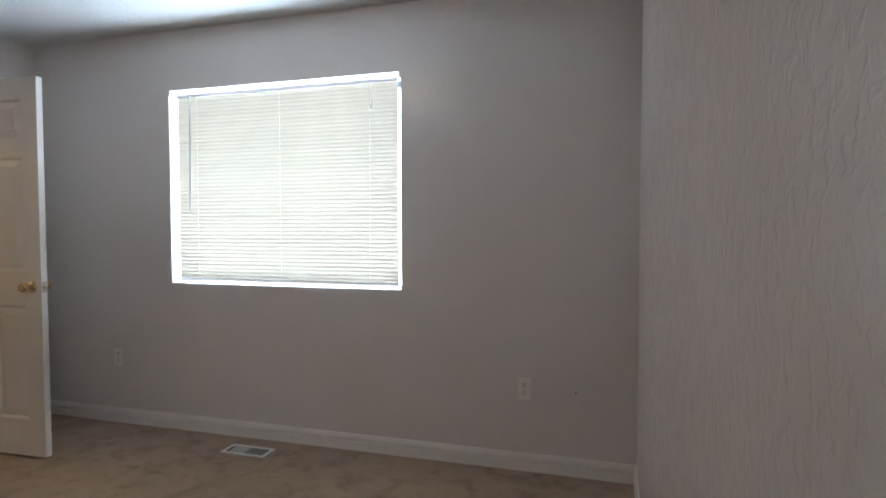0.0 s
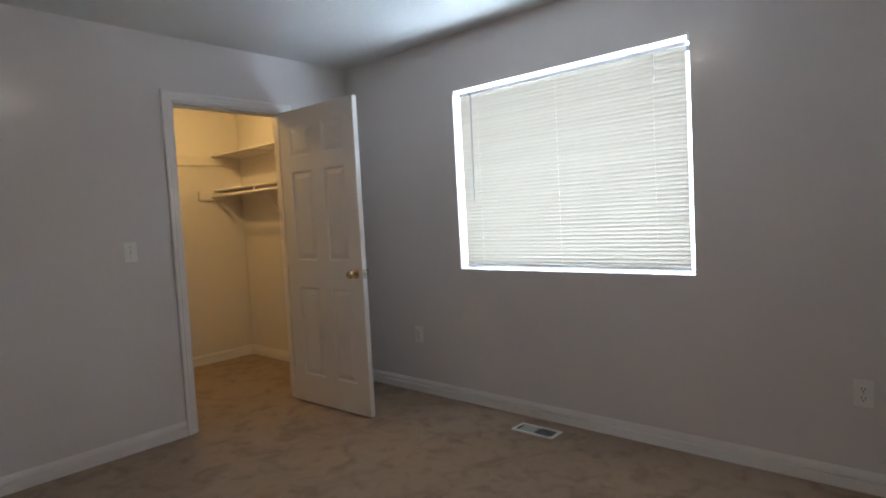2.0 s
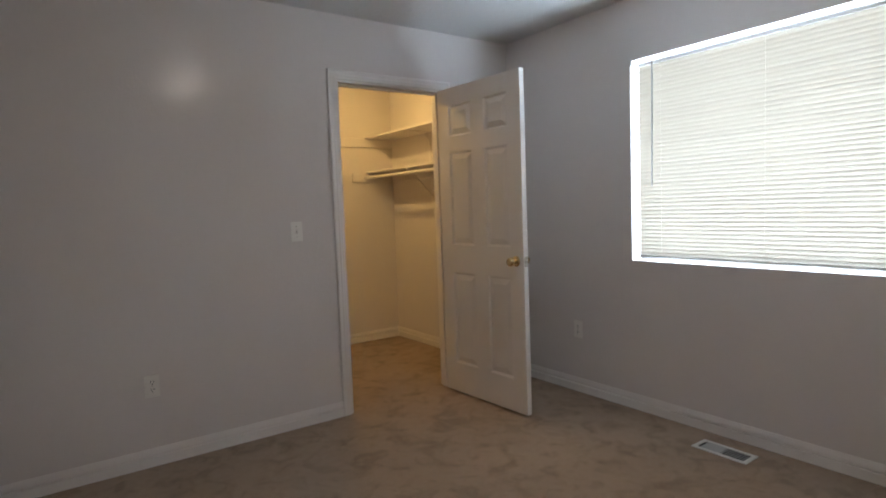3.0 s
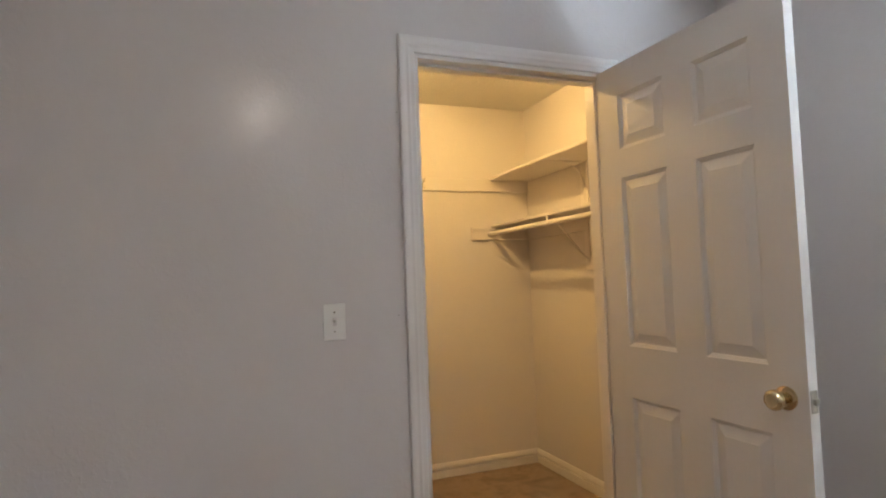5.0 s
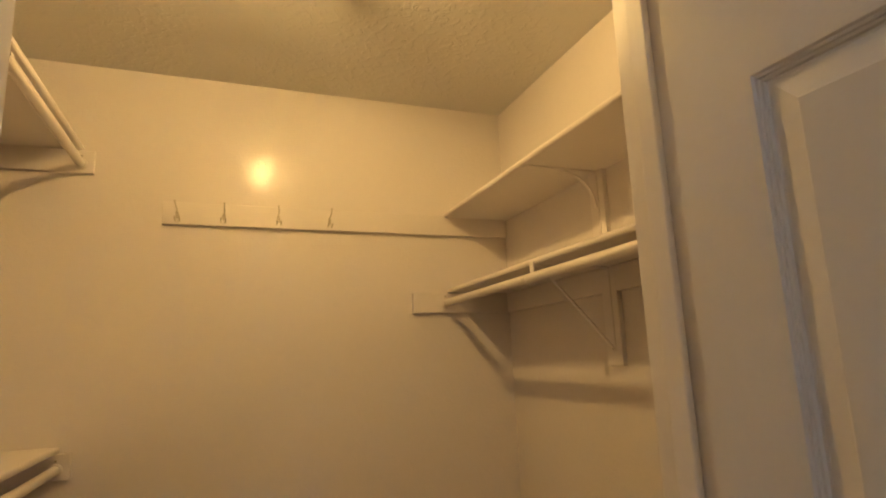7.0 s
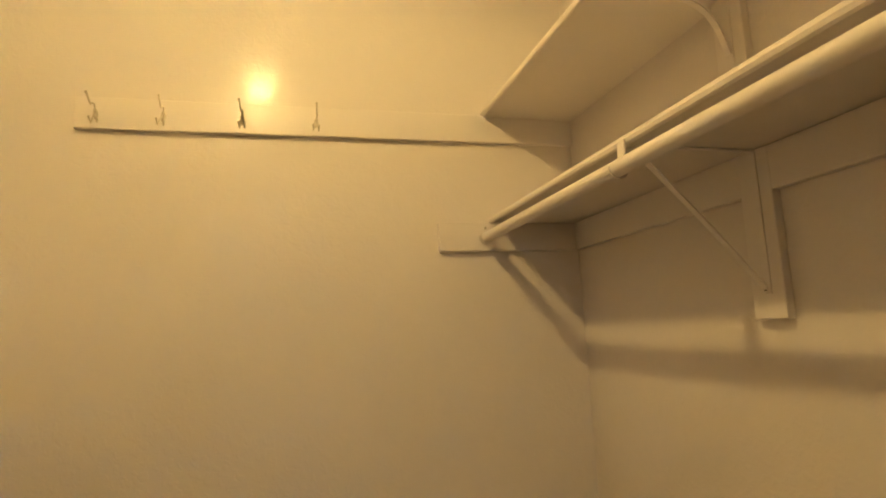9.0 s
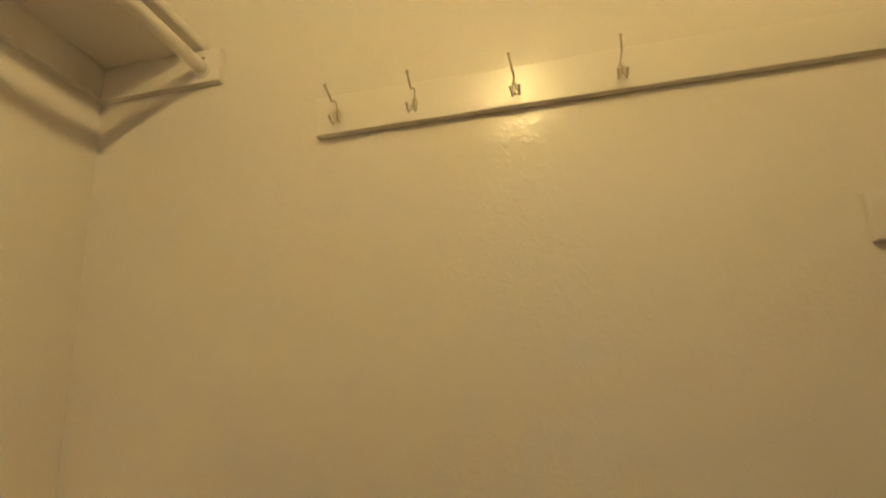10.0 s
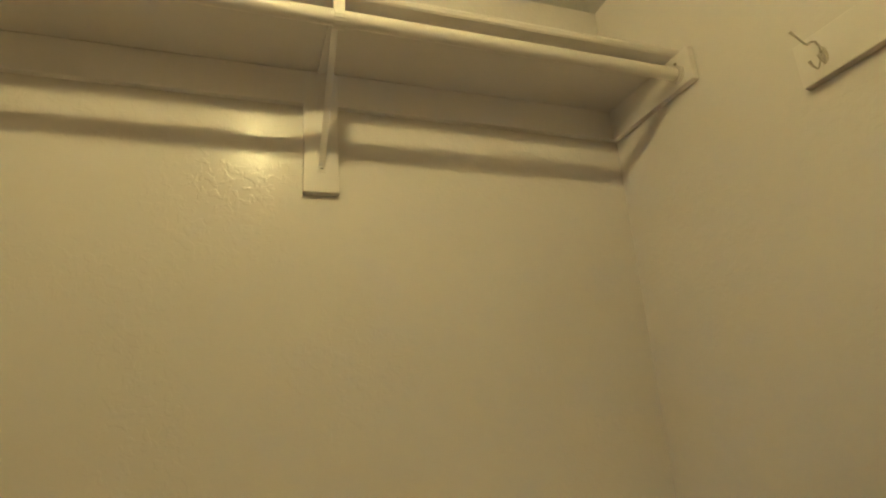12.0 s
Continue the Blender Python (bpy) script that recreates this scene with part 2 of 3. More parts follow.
bm = bmesh.new()
box((-WEST_T, DY1, 0), (0, 0, CEIL), bm=bm)
box((-WEST_T, ROOM_S, 0), (0, DY0, CEIL), bm=bm)
box((-WEST_T, DY0, DZ), (0, DY1, CEIL), bm=bm)
structure("wall_west", bm, WALL, "light grey painted partition wall with the closet doorway", "wall")
structure("wall_east", box((ROOM_E, ROOM_S, 0), (ROOM_E + 0.1, 0, CEIL)), WALL, "light grey orange-peel painted wall", "wall")
structure("wall_south", box((-WEST_T, ROOM_S - 0.1, 0), (ROOM_E + 0.1, ROOM_S, CEIL)), WALL, "plain light grey painted wall", "wall")
structure("wall_closet_back", box((CL_W - 0.1, CL_S, 0), (CL_W, 0, CEIL)), WALL, "painted closet back wall with light texture", "wall")
structure("wall_closet_south", box((CL_W - 0.1, CL_S - 0.1, 0), (-WEST_T, CL_S, CEIL)), WALL, "painted closet side wall with light texture", "wall")

structure("ground", box((-60, -60, -0.8), (60, 80, -0.6)), SOIL, "bare ground around the house", "ground")

# baseboards: flat face, one deep groove and a sloping cap
BASE = [(0, 0), (0.0140, 0), (0.0145, 0.002), (0.0145, 0.045), (0.0130, 0.049), (0.0008, 0.050), (0.0008, 0.0595), (0.0142, 0.060),
        (0.0145, 0.063), (0.0130, 0.074), (0.0090, 0.084), (0.0060, 0.092), (0, 0.092)]


def baseboard(p0, p1, out):
    structure("baseboard", extrude(BASE, p0, p1, out), TRIM, "white moulded baseboard along the carpet", "baseboard")


CASE_W = 0.058
baseboard((0.0, 0, 0), (ROOM_E, 0, 0), (0, -1, 0))
baseboard((ROOM_E, -0.0145, 0), (ROOM_E, ROOM_S, 0), (-1, 0, 0))
baseboard((0, ROOM_S, 0), (0, DY0 - CASE_W, 0), (1, 0, 0))
baseboard((0, DY1 + CASE_W, 0), (0, -0.0145, 0), (1, 0, 0))
baseboard((0.0145, ROOM_S, 0), (ROOM_E - 0.0145, ROOM_S, 0), (0, 1, 0))
baseboard((CL_W, 0, 0), (-WEST_T, 0, 0), (0, -1, 0))
baseboard((CL_W, CL_S + 0.0145, 0), (CL_W, -0.0145, 0), (1, 0, 0))
baseboard((CL_W, CL_S, 0), (-WEST_T, CL_S, 0), (0, 1, 0))

# ---- closet doorway trim ----
CASE = [(0, 0), (0.007, 0), (0.0095, 0.002), (0.0105, 0.006), (0.0105, 0.015), (0.0112, 0.019), (0.0135, 0.023), (0.0140, 0.027), (0.0128, 0.031),
        (0.0132, 0.035), (0.0155, 0.041), (0.0168, 0.046), (0.0170, 0.053), (0.0155, 0.0565), (0.012, 0.058), (0, 0.058)]
JT = 0.016          # jamb thickness inside the opening
frame_thing = thing("door_frame", pose(0, 0, 0), "white painted closet door frame with moulded casing", "door frame", kind="structure")


def casing(x, out):
    y0, y1, z = DY0 + 0.001, DY1 - 0.001, DZ - 0.001
    part("casing", extrude(CASE, (x, y0, 0), (x, y0, z), out, (0, -1, 0), 0, 1.0), TRIM, frame_thing, smooth=True)
    part("casing", extrude(CASE, (x, y1, 0), (x, y1, z), out, (0, 1, 0), 0, 1.0), TRIM, frame_thing, smooth=True)
    part("head_casing", extrude(CASE, (x, y0, z), (x, y1, z), out, (0, 0, 1), -1.0, 1.0), TRIM, frame_thing, smooth=True)


casing(0.0, (1, 0, 0))
casing(-WEST_T, (-1, 0, 0))
part("jamb", box((-WEST_T, DY0, 0), (0, DY0 + JT, DZ), 0.002), TRIM, frame_thing)
part("jamb", box((-WEST_T, DY1 - JT, 0), (0, DY1, DZ), 0.002), TRIM, frame_thing)
part("head_jamb", box((-WEST_T, DY0 + JT, DZ - JT), (0, DY1 - JT, DZ), 0.002), TRIM, frame_thing)
part("door_stop", box((-0.075, DY0 + JT, 0), (-0.040, DY0 + JT + 0.011, DZ - JT), 0.003), TRIM, frame_thing)
part("door_stop", box((-0.075, DY1 - JT - 0.011, 0), (-0.040, DY1 - JT, DZ - JT), 0.003), TRIM, frame_thing)
part("door_stop", box((-0.075, DY0 + JT + 0.011, DZ - JT - 0.011), (-0.040, DY1 - JT - 0.011, DZ - JT), 0.003), TRIM, frame_thing)
part("strike_plate", box((-0.034, DY0 + JT, 0.905), (-0.004, DY0 + JT + 0.002, 0.962), 0.0008), BRASS, frame_thing, "brass strike plate")


# ---- six-panel doors ----
DW, DH, DT = 0.758, 2.028, 0.035
PX = [(0.108, 0.328), (0.446, 0.650)]
PZ = [(0.200, 0.815), (1.000, 1.608), (1.712, 1.914)]
RINGS = [(0.0, 0.0), (0.002, -0.003), (0.005, -0.0035), (0.006, -0.006), (0.009, -0.0065), (0.0105, -0.0095), (0.014, -0.0095),
         (0.043, -0.0025), (0.045, -0.0015)]


def door_leaf():
    """A moulded slab, hinge edge at x = 0, faces at y = 0 and y = DT."""
    bm = bmesh.new()
    xs = sorted({0.0, DW, *(v for p in PX for v in p)})
    zs = sorted({0.0, DH, *(v for p in PZ for v in p)})
    holes = {(xs.index(a), zs.index(c)) for a, _ in PX for c, _ in PZ}
    for face_y, sign in ((0.0, 1), (DT, -1)):
        grid = {}
        for i, x in enumerate(xs):
            for k, z in enumerate(zs):
                grid[i, k] = bm.verts.new((x, face_y, z))
        for i in range(len(xs) - 1):
            for k in range(len(zs) - 1):
                loop = [grid[i, k], grid[i + 1, k], grid[i + 1, k + 1], grid[i, k + 1]]
                if (i, k) not in holes:
                    bm.faces.new(loop)
                    continue
                last = loop
                for inset, depth in RINGS[1:]:
                    y = face_y - sign * depth
                    ring = [bm.verts.new((x, y, z)) for x, z in (
                        (xs[i] + inset, zs[k] + inset), (xs[i + 1] - inset, zs[k] + inset),
                        (xs[i + 1] - inset, zs[k + 1] - inset), (xs[i] + inset, zs[k + 1] - inset))]
                    for a in range(4):
                        bm.faces.new((last[a], last[(a + 1) % 4], ring[(a + 1) % 4], ring[a]))
                    last = ring
                bm.faces.new(last)
        if sign == 1:
            front = grid
        else:
            back = grid
    nx, nz = len(xs) - 1, len(zs) - 1
    for i in range(nx):
        for k in (0, nz):
            bm.faces.new((front[i, k], front[i + 1, k], back[i + 1, k], back[i, k]))
    for k in range(nz):
        for i in (0, nx):
            bm.faces.new((front[i, k], front[i, k + 1], back[i, k + 1], back[i, k]))
    rim = [e for e in bm.edges if len(e.link_faces) == 2 and abs(e.calc_face_angle(0)) > 1.4
           and all(v.co.x in (0.0, DW) or v.co.z in (0.0, DH) for v in e.verts)]
    bmesh.ops.bevel(bm, geom=rim, offset=0.002, segments=2, affect="EDGES", profile=0.5)
    return bm


KNOB = [(0.0005, 0.0), (0.032, 0.0), (0.032, 0.004), (0.027, 0.008), (0.014, 0.010), (0.012, 0.022), (0.014, 0.028), (0.023, 0.034),
        (0.0275, 0.043), (0.027, 0.053), (0.022, 0.060), (0.019, 0.062), (0.018, 0.059), (0.0005, 0.058)]


def door(name, m, label):
    d = thing(name, m, label, "door", kind="structure")
    leaf = part("door_leaf", door_leaf(), DOOR, d)
    for sign, y in ((-1, 0.0), (1, DT)):
        turn = Matrix.Translation((DW - 0.062, y, 0.918)) @ Matrix.Rotation(radians(90 if sign < 0 else -90), 4, "X")
        part("door_knob", lathe(KNOB, 28, m=turn), BRASS, d, "round polished brass knob", smooth=True)
    part("latch_plate", box((DW, 0.005, 0.888), (DW + 0.0015, 0.030, 0.946), 0.0004), NICKEL, d, "dull steel latch plate")
    part("latch_bolt", box((DW + 0.0015, 0.010, 0.909), (DW + 0.012, 0.025, 0.926), 0.003), NICKEL, d)
    for z in (0.20, 1.0, 1.80):
        bm = lathe([(0.0005, z - 0.045), (0.0055, z - 0.045), (0.0055, z + 0.045), (0.0005, z + 0.045)], 12, m=Matrix.Translation((-0.004, DT + 0.004, 0)))
        part("hinge", bm, BRASS, d, "brass butt hinge", smooth=False)
    return d


door("door_1", pose(0.018, DY1 - JT - 0.001 - DT, 0.015, 0, 0, 2.6), "white six-panel closet door standing open into the bedroom")
door("door_2", pose(0.125, -3.885, 0.015, 0, 0, 86.0), "white six-panel bedroom door swung back against the wall")

# ---- window ----
win = thing("window_1", pose(0, 0, 0), "white vinyl window behind closed blinds", "window", kind="structure")
FY0, FY1 = 0.095, 0.138
part("window_frame", box((WX0, FY0, WZ0), (WX0 + 0.014, FY1, WZ1), 0.003), VINYL, win)
part("window_frame", box((WX1 - 0.014, FY0, WZ0), (WX1, FY1, WZ1), 0.003), VINYL, win)
part("window_frame", box((WX0 + 0.014, FY0, WZ0), (WX1 - 0.014, FY1, WZ0 + 0.014), 0.003), VINYL, win)
part("window_frame", box((WX0 + 0.014, FY0, WZ1 - 0.014), (WX1 - 0.014, FY1, WZ1), 0.003), VINYL, win)
for x0, x1 in ((WX0 + 0.014, WX1 - 0.014),):
    p = part("pane", box((x0, 0.114, WZ0 + 0.014), (x1, 0.118, WZ1 - 0.014)), GLASS, win)
    p.visible_shadow = False

# ---- mini blind ----
BY = 0.040
BX0, BX1 = WX0 + 0.030, WX1 - 0.028
blind = thing("window_blind", pose(0, BY, 0), "closed off-white mini blind with thin horizontal slats", "blind")
part("headrail", box((BX0, -0.011, WZ1 - 0.040), (BX1, 0.011, WZ1 - 0.022), 0.002), VINYL, blind)
for x in (WX0 + 0.006, WX1 - 0.006):
    part("mount_bracket", box((x - 0.005, -BY - 0.002, WZ1 - 0.030), (x + 0.005, 0.014, WZ1 + 0.012), 0.001), VINYL, blind)
SLAT_W, PITCH, TILT = 0.0285, 0.0225, 68.0


def slat_mesh():
    bm = bmesh.new()
    rows = []
    for k in range(7):
        u = -0.5 + k / 6
        y, z = u * SLAT_W, 0.0022 * (1 - (2 * u) ** 2)
        c, s = math.cos(radians(TILT)), math.sin(radians(TILT))
        rows.append([bm.verts.new((x, y * c - z * s * -1, -y * s + z * c)) for x in (BX0, BX1)])
    for a, b in zip(rows, rows[1:]):
        bm.faces.new((a[0], a[1], b[1], b[0]))
    return finish(bm, "slat", SLAT, True)


slat_data = slat_mesh()
count = int((WZ1 - 0.052 - (WZ0 + 0.036)) / PITCH) + 1
for k in range(count):
    s = new("slat", slat_data)
    s.parent = blind
    s.matrix_basis = Matrix.Translation((0, 0, WZ1 - 0.052 - k * PITCH)) @ Matrix.Rotation(radians(random.uniform(-0.35, 0.35)), 4, "X")
part("bottom_rail", box((BX0, -0.011, WZ0 + 0.018), (BX1, 0.011, WZ0 + 0.032), 0.003), VINYL, blind)
for x in (1.253, 1.825, 2.391):
    for y in (-0.0135, 0.0135):
        part("ladder_cord", sweep([(x, y, WZ1 - 0.03), (x, y, WZ0 + 0.03)], 0.0007, 6), SLAT, blind)
part("tilt_wand", sweep([(1.205, -0.020, WZ1 - 0.028), (1.204, -0.022, 1.70), (1.198, -0.020, 1.345)], 0.0042, 8), WAND, blind, "thin clear plastic tilt wand")
part("pull_cord", sweep([(2.372 + 0.03, -0.018, WZ1 - 0.03), (2.40, -0.019, 1.92)], 0.0014, 6), VINYL, blind)
part("cord_tassel", lathe([(0.001, 0.0), (0.006, 0.0), (0.004, 0.025), (0.001, 0.027)], 10, m=Matrix.Translation((2.40, -0.019, 1.895))), VINYL, blind, smooth=True)

# ---- floor register ----
reg = thing("floor_vent", pose(1.737, -0.190, 0.0), "white steel floor register with dark louvres set in the carpet", "vent")
bm = bmesh.new()
RW, RD = 0.138, 0.062
for lo, hi in (((-RW, -RD, 0), (RW, -RD + 0.018, 0.006)), ((-RW, RD - 0.018, 0), (RW, RD, 0.006)),
               ((-RW, -RD + 0.018, 0), (-RW + 0.022, RD - 0.018, 0.006)), ((RW - 0.022, -RD + 0.018, 0), (RW, RD - 0.018, 0.006))):
    box(lo, hi, 0.0015, bm)
part("vent_frame", bm, VENT, reg)
# no duct is cut; a thin black sheet paints its shade
part("duct_shade", box((-RW + 0.022, -RD + 0.018, 0.0004), (RW - 0.022, RD - 0.018, 0.0012)), DARK, reg, "black sheet painted as the shade below the louvres")
part("damper_plate", box((-0.104, -0.044, 0.0016), (-0.002, 0.044, 0.0042), 0.0008), GREY, reg, "grey metal damper plate")
# dark strip painted as the shaded slit beside the damper plate
part("slit_shade", box((-0.121, -0.030, 0.0014), (-0.113, 0.030, 0.0050), 0.001), DARK, reg)
for k in range(9):
    bm = box((-0.0008, -0.044, -0.002), (0.0008, 0.044, 0.002))
    part("louvre", bm, GREY, reg, at=pose(0.006 + k * 0.0142, 0, 0.0034, 0, 0, 0))


# ---- wall plates ----
def plate(name, label, category, group="", material=PLASTIC):
    t = thing(name, pose(0, 0, 0), label, category, group)
    part("cover_plate", box((-0.035, 0, -0.0575), (0.035, 0.0055, 0.0575), 0.002), material, t)
    return t


def outlet(m, label):
    o = plate("wall_outlet", label, "outlet", "duplex outlets", OUTLET)
    for z in (-0.0195, 0.0195):
        rec = part("receptacle", lathe([(0.0005, 0.0), (0.0168, 0.0), (0.0165, 0.0025), (0.0005, 0.0028)], 20,
                                       m=Matrix.Translation((0, 0.0053, z)) @ Matrix.Rotation(radians(-90), 4, "X")), OUTLET, o)
        for x in (-0.0065, 0.0065):
            part("slot", box((x - 0.0013, 0.0079, z - 0.001), (x + 0.0013, 0.0087, z + 0.0085)), DARK, rec)
        part("ground_hole", box((-0.0024, 0.0079, z - 0.0105), (0.0024, 0.0087, z - 0.006)), DARK, rec)
    part("screw", lathe([(0.0005, 0), (0.003, 0), (0.0025, 0.0012), (0.0005, 0.0014)], 10,
                        m=Matrix.Translation((0, 0.0054, 0)) @ Matrix.Rotation(radians(-90), 4, "X")), NICKEL, o)
    o.matrix_basis = m
    return o


SOUTH, EAST = 180, -90       # turns that face a plate's +y side to the south or the east
out_a = outlet(pose(0.643, 0, 0.422, 0, 0, SOUTH), "ivory duplex outlet on the window wall")
copy_thing(out_a, pose(3.252, 0, 0.426, 0, 0, SOUTH))
tagged(copy_thing(out_a, pose(0, -2.479, 0.414, 0, 0, EAST)), "ivory duplex outlet low on the partition wall")

sw = plate("light_switch", "white toggle light switch beside the closet door", "switch")
part("toggle_base", box((-0.006, 0.005, -0.013), (0.006, 0.0062, 0.013)), WALL, sw)
part("toggle", sweep([(0, 0.005, 0.0), (0, 0.018, 0.008)], [0.0050, 0.0040], 8), PLASTIC, sw)
for z in (-0.030, 0.030):
    part("screw", lathe([(0.0005, 0), (0.0032, 0), (0.0026, 0.0012), (0.0005, 0.0014)], 10,
                        m=Matrix.Translation((0, 0.0054, z)) @ Matrix.Rotation(radians(-90), 4, "X")), NICKEL, sw)
sw.matrix_basis = pose(0, -1.671, 1.157, 0, 0, EAST)

jack = plate("phone_jack", "painted-over phone jack plate on the window wall", "wall plate")
part("jack_hole", box((-0.004, 0.005, -0.003), (0.004, 0.0062, 0.004)), DARK, jack)
for ob in jack.children:
    if ob.name.startswith("cover_plate"):
        ob.data.materials[0] = WALL
        ob.scale = (0.95, 1.0, 0.70)
jack.matrix_basis = pose(3.510, 0, 0.420, 0, 0, SOUTH)

bump = thing("door_bumper", pose(0.0, -3.135, 0.925, 0, 90, 0), "white round wall bumper behind the bedroom door", "door stop")
part("bumper_disc", lathe([(0.001, 0), (0.042, 0), (0.042, 0.003), (0.036, 0.007), (0.022, 0.004), (0.001, 0.003)], 28), WALL, bump, smooth=True)


# ---- nail heads beside the closet door frame ----
def nail(m, label):
    n = thing("nail", m, label, "nail", "nails in the partition wall")
    part("nail_head", lathe([(0.0003, 0.0), (0.0022, 0.0), (0.0019, 0.0008), (0.0003, 0.0011)], 10), NICKEL, n, smooth=True)
    part("nail_shank", lathe([(0.0003, -0.020), (0.0012, -0.016), (0.0012, 0.0), (0.0003, 0.0)], 8), NICKEL, n)
    return n


nail_a = nail(pose(0.0, -1.458, 1.166, 0, 90, 0), "small dark nail head in the painted wall beside the door casing")
copy_thing(nail_a, pose(0.0, -1.443, 1.845, 0, 90, 0))


# ---- closet shelves ----
LEN = -WEST_T - CL_W


def bracket(t, x, reach, rod, low):
    """A steel shelf bracket on a wooden plate; z = 0 is the shelf's underside."""
    part("bracket_plate", box((x - 0.037, 0, low), (x + 0.037, 0.018, -0.0005), 0.002), SHELF, t, "painted wooden mounting plate")
    b = part("shelf_bracket", box((x - 0.010, 0.018, low + 0.045), (x + 0.010, 0.0205, -0.001), 0.0008), SHELF, t, "white painted steel shelf bracket")
    part("bracket_arm", box((x - 0.009, 0.0205, -0.006), (x + 0.009, reach - 0.012, -0.001), 0.0008), SHELF, b)
    y1, z1, y0, z0 = (reach - 0.030, -0.012, 0.024, low + 0.058) if rod else (0.150, -0.008, 0.023, -0.125)
    bow = 0.002 if rod else 0.024
    pts = [(x, y0 + (y1 - y0) * k / 10 - bow * math.sin(math.pi * k / 10), z0 + (z1 - z0) * k / 10 + bow * math.sin(math.pi * k / 10)) for k in range(11)]
    part("bracket_brace", strap(pts, 0.0065, 0.003), SHELF, b)
    part("screw", lathe([(0.0005, 0), (0.0058, 0), (0.005, 0.002), (0.0005, 0.0028)], 12,
                        m=Matrix.Translation((x, 0.0205, low + 0.052)) @ Matrix.Rotation(radians(-90), 4, "X")), SHELF, b)
    part("screw_slot", box((x - 0.0035, 0.0230, low + 0.0512), (x + 0.0035, 0.0236, low + 0.0528)), DARK, b)
    if rod:
        ry, rz = rod
        hook = [(x, ry - 0.020, rz + 0.010)]
        hook += [(x, ry + 0.0185 * math.cos(a), rz + 0.0185 * math.sin(a)) for a in (radians(d) for d in range(170, 371, 20))]
        part("rod_hook", strap(hook, 0.0105, 0.0025), SHELF, b)
        part("rod_clip", box((x - 0.0105, reach - 0.001, rz - 0.002), (x + 0.0105, reach + 0.0035, 0.010), 0.001), SHELF, b)


def closet_shelf(m, label, mid, rod, low=-0.335, west_cleat=True, reach=0.287, cleat=0.333):
    t = thing("closet_shelf", m, label, "shelf", "closet shelves")
    th = 0.019
    prof = [(0.0, 0.0), (reach - 0.006, 0.0), (reach - 0.002, 0.003), (reach, 0.0095), (reach - 0.002, 0.016), (reach - 0.006, th), (0.0, th)]
    part("shelf_board", extrude(prof, (0, 0, 0), (LEN, 0, 0), (0, 1, 0)), SHELF, t)
    if rod:
        part("back_cleat", box((0.018, 0, -0.083), (LEN - 0.018, 0.017, -0.0005), 0.0025), SHELF, t)
    for x0, x1, keep in ((0.0, 0.018, True), (LEN - 0.018, LEN, west_cleat)):
        if keep:
            part("side_cleat", box((x0, 0, -0.083), (x1, cleat if rod else reach - 0.01, -0.0005), 0.0025), SHELF, t)
    bracket(t, mid, reach, rod, low)
    if rod:
        ry, rz = rod
        part("clothes_rod", sweep([(0.018, ry, rz), (LEN - 0.018, ry, rz)], 0.0150, 20), SHELF, t, "white painted clothes rod", smooth=True)
        for x, sx in ((0.018, 1), (LEN - 0.018, -1)):
            turn = Matrix.Translation((x, ry, rz)) @ Matrix.Rotation(radians(90 * sx), 4, "Y")
            part("rod_socket", lathe([(0.001, 0), (0.021, 0), (0.021, 0.004), (0.0185, 0.005), (0.0185, 0.010), (0.001, 0.010)], 18, m=turn), SHELF, t)
            part("socket_screw", lathe([(0.0005, 0), (0.004, 0), (0.003, 0.003), (0.0005, 0.003)], 8,
                                       m=turn @ Matrix.Translation((-0.028 * sx, 0, 0))), NICKEL, t)
    return t


ROD = (0.264, -0.050)
NORTH_TURN = 180
closet_shelf(pose(-WEST_T, 0, 1.612, 0, 0, NORTH_TURN), "white painted closet shelf with a clothes rod below", 0.857, (0.303, -0.043), low=-0.312, cleat=0.443)
closet_shelf(pose(-WEST_T, 0, 1.935, 0, 0, NORTH_TURN), "plain white upper closet shelf on a steel bracket", 0.875, None, low=-0.302, west_cleat=False, reach=0.295)
closet_shelf(pose(CL_W, CL_S, 2.110, 0, 0, 0), "white upper closet shelf with a clothes rod below", 0.778, ROD, low=-0.290, cleat=0.305, reach=0.268)
closet_shelf(pose(CL_W, CL_S, 1.095, 0, 0, 0), "white lower closet shelf with a clothes rod below", 0.778, ROD, low=-0.290, cleat=0.305, reach=0.268)

# ---- hook rail ----
rail = thing("hook_rail", pose(CL_W, 0, 1.899), "painted wooden hook rail with four metal coat hooks", "hook rail")
part("rail_board", box((0, -1.378, -0.042), (0.018, -0.001, 0.0425), 0.0025), SHELF, rail)


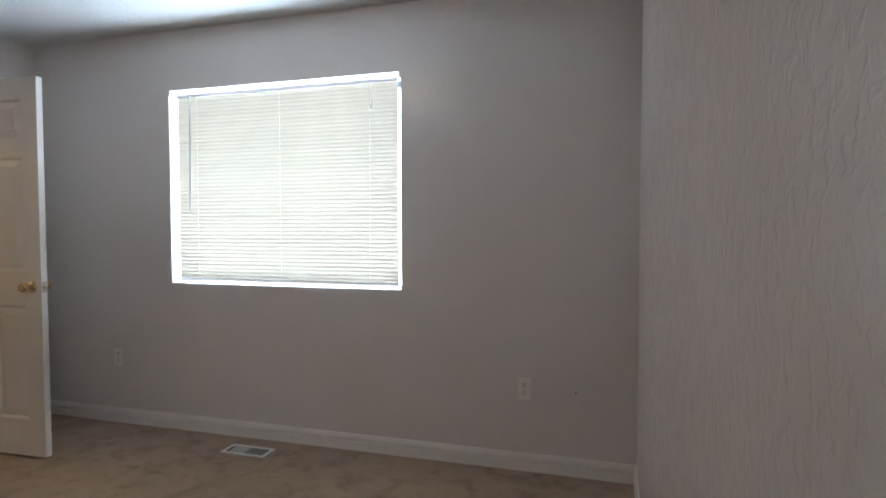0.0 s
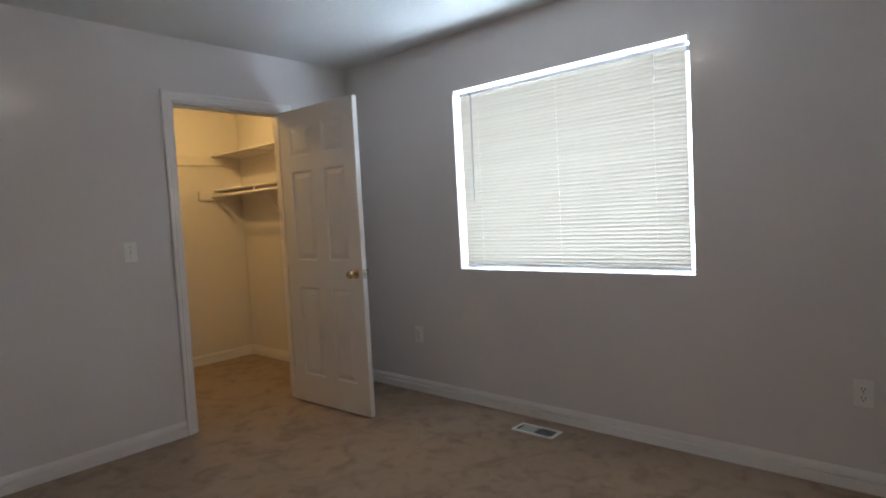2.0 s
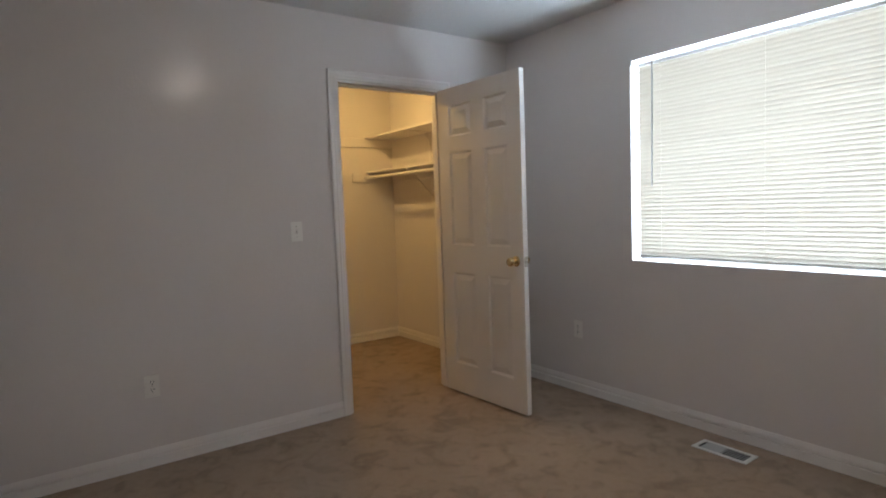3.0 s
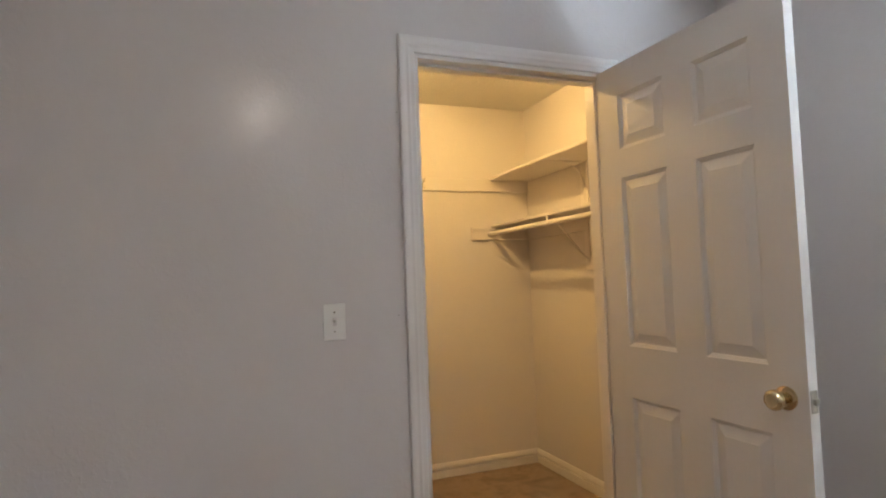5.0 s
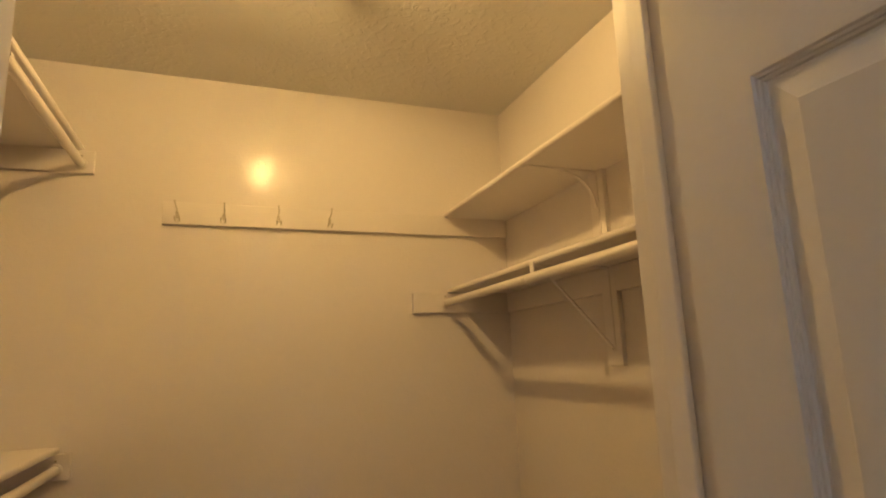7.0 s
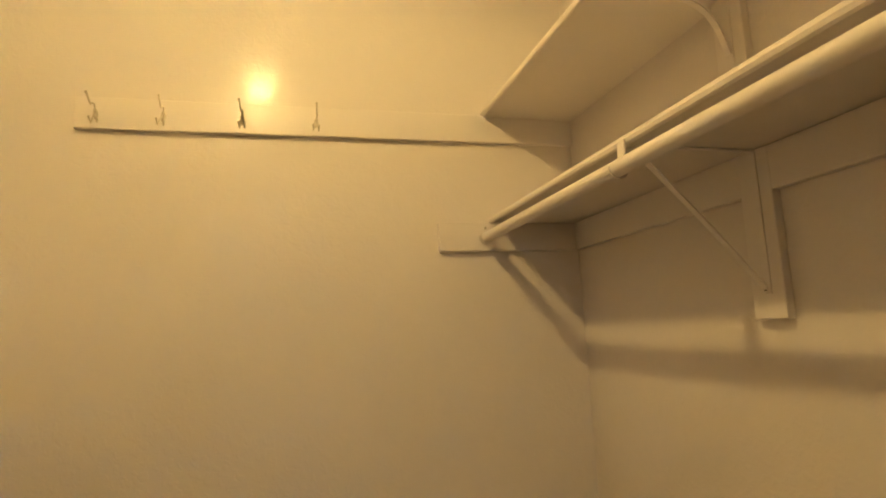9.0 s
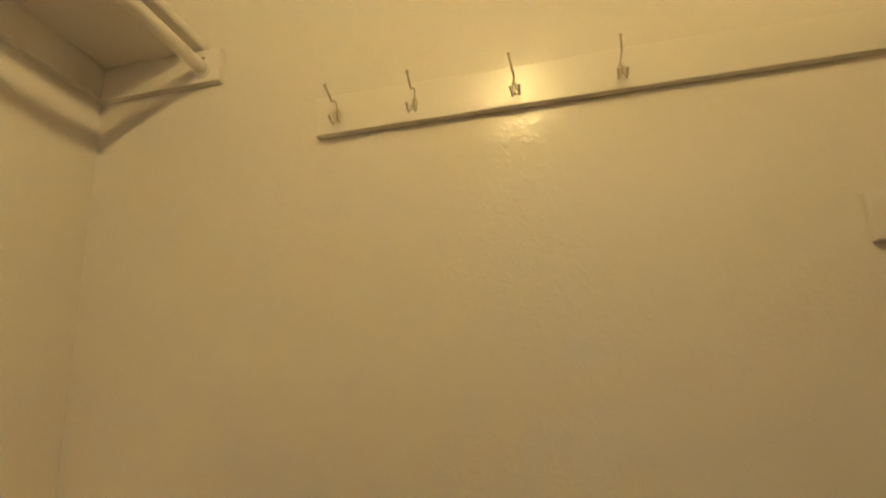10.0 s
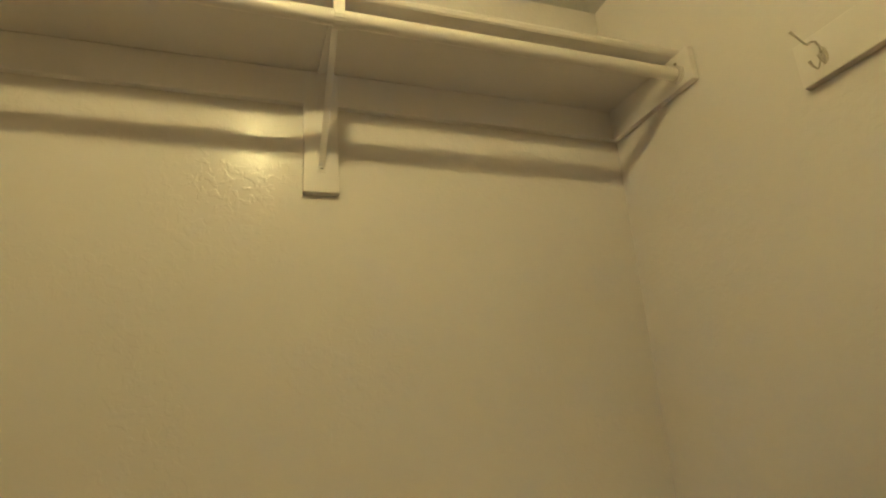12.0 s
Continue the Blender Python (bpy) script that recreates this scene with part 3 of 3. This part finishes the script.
def coat_hook(y, lean):
    h = part("coat_hook", lathe([(0.001, 0.0), (0.008, 0.0), (0.0075, 0.003), (0.001, 0.004)], 12,
                                m=Matrix.Diagonal((1, 0.75, 2.0, 1)) @ Matrix.Rotation(radians(90), 4, "Y")), HOOK, rail,
             "tarnished double coat hook", smooth=True, at=pose(0.018, y, -0.004, lean, 0, 0))
    up = [(0.003, 0, 0.008), (0.006, 0.001, 0.016), (0.014, 0.002, 0.022), (0.024, 0.001, 0.020), (0.033, 0, 0.013), (0.039, 0, 0.014), (0.050, -0.001, 0.026), (0.060, -0.002, 0.037)]
    part("upper_prong", sweep(up, [0.0021, 0.0019, 0.0018, 0.0018, 0.0019, 0.0019, 0.0020, 0.0030], 8), HOOK, h, smooth=True)
    for dy in (-0.007, 0.007):
        low = [(0.003, dy * 0.2, 0.004), (0.008, dy * 0.7, -0.010), (0.013, dy, -0.022), (0.020, dy, -0.029), (0.028, dy * 1.1, -0.024), (0.032, dy * 1.2, -0.015)]
        part("lower_prong", sweep(low, [0.0020, 0.0018, 0.0017, 0.0017, 0.0018, 0.0026], 8), HOOK, h, smooth=True)
    part("screw", lathe([(0.0005, 0), (0.0024, 0), (0.0020, 0.0014), (0.0005, 0.0017)], 10,
                        m=Matrix.Translation((0.004, 0, 0.004)) @ Matrix.Rotation(radians(90), 4, "Y")), NICKEL, h)


for y, lean in ((-1.328, 6), (-1.170, -4), (-0.975, 3), (-0.780, -3)):
    coat_hook(y, lean)

# ---- closet ceiling light ----
lamp = thing("ceiling_light", pose(-0.82, -0.998, CEIL), "brass flush ceiling light with two bare bulbs, one lit", "ceiling light")
part("lamp_pan", lathe([(0.001, -0.002), (0.118, -0.002), (0.126, -0.010), (0.128, -0.030), (0.122, -0.038), (0.114, -0.034), (0.108, -0.016), (0.001, -0.012)], 40), PALE_BRASS, lamp, smooth=True)
GLOBE = [(0.001, 0.050), (0.011, 0.052)] + [(0.0255 * math.sin(radians(d)), 0.104 - 0.0255 * math.cos(radians(d))) for d in range(20, 180, 16)] + [(0.001, 0.1295)]
for start, lean, material, label in (((-0.070, 0.0, -0.022), (0.92, 0.10, -0.38), BULB, "glowing warm bulb"),
                                     ((0.052, 0.056, -0.024), (-0.98, 0.15, -0.12), BULB_OFF, "unlit frosted bulb")):
    turn = Matrix.Translation(start) @ Vector((0, 0, 1)).rotation_difference(Vector(lean).normalized()).to_matrix().to_4x4()
    part("bulb_socket", lathe([(0.001, 0), (0.019, 0), (0.019, 0.046), (0.016, 0.050), (0.001, 0.050)], 18, m=turn), PLASTIC, lamp)
    part("bulb", lathe(GLOBE, 24, m=turn), material, lamp, label, smooth=True)

# ---- bedroom ceiling light ----
DOME = glow_material("lit_frosted_glass", (1.0, 0.88, 0.74), ROOM_GLOW)
room_lamp = thing("ceiling_light", pose(2.05, -1.77, CEIL), "round ceiling light with a lit frosted glass dome", "ceiling light")
part("lamp_pan", lathe([(0.001, -0.002), (0.150, -0.002), (0.155, -0.008), (0.155, -0.020), (0.148, -0.024), (0.001, -0.024)], 40), BRASS, room_lamp, smooth=True)
part("glass_dome", lathe([(0.001, -0.025), (0.138, -0.025), (0.136, -0.045), (0.118, -0.075), (0.085, -0.097), (0.045, -0.109), (0.001, -0.113)], 36), DOME, room_lamp, "glowing frosted dome", smooth=True)
part("finial", lathe([(0.001, -0.112), (0.010, -0.112), (0.012, -0.118), (0.006, -0.128), (0.001, -0.130)], 14), BRASS, room_lamp, smooth=True)
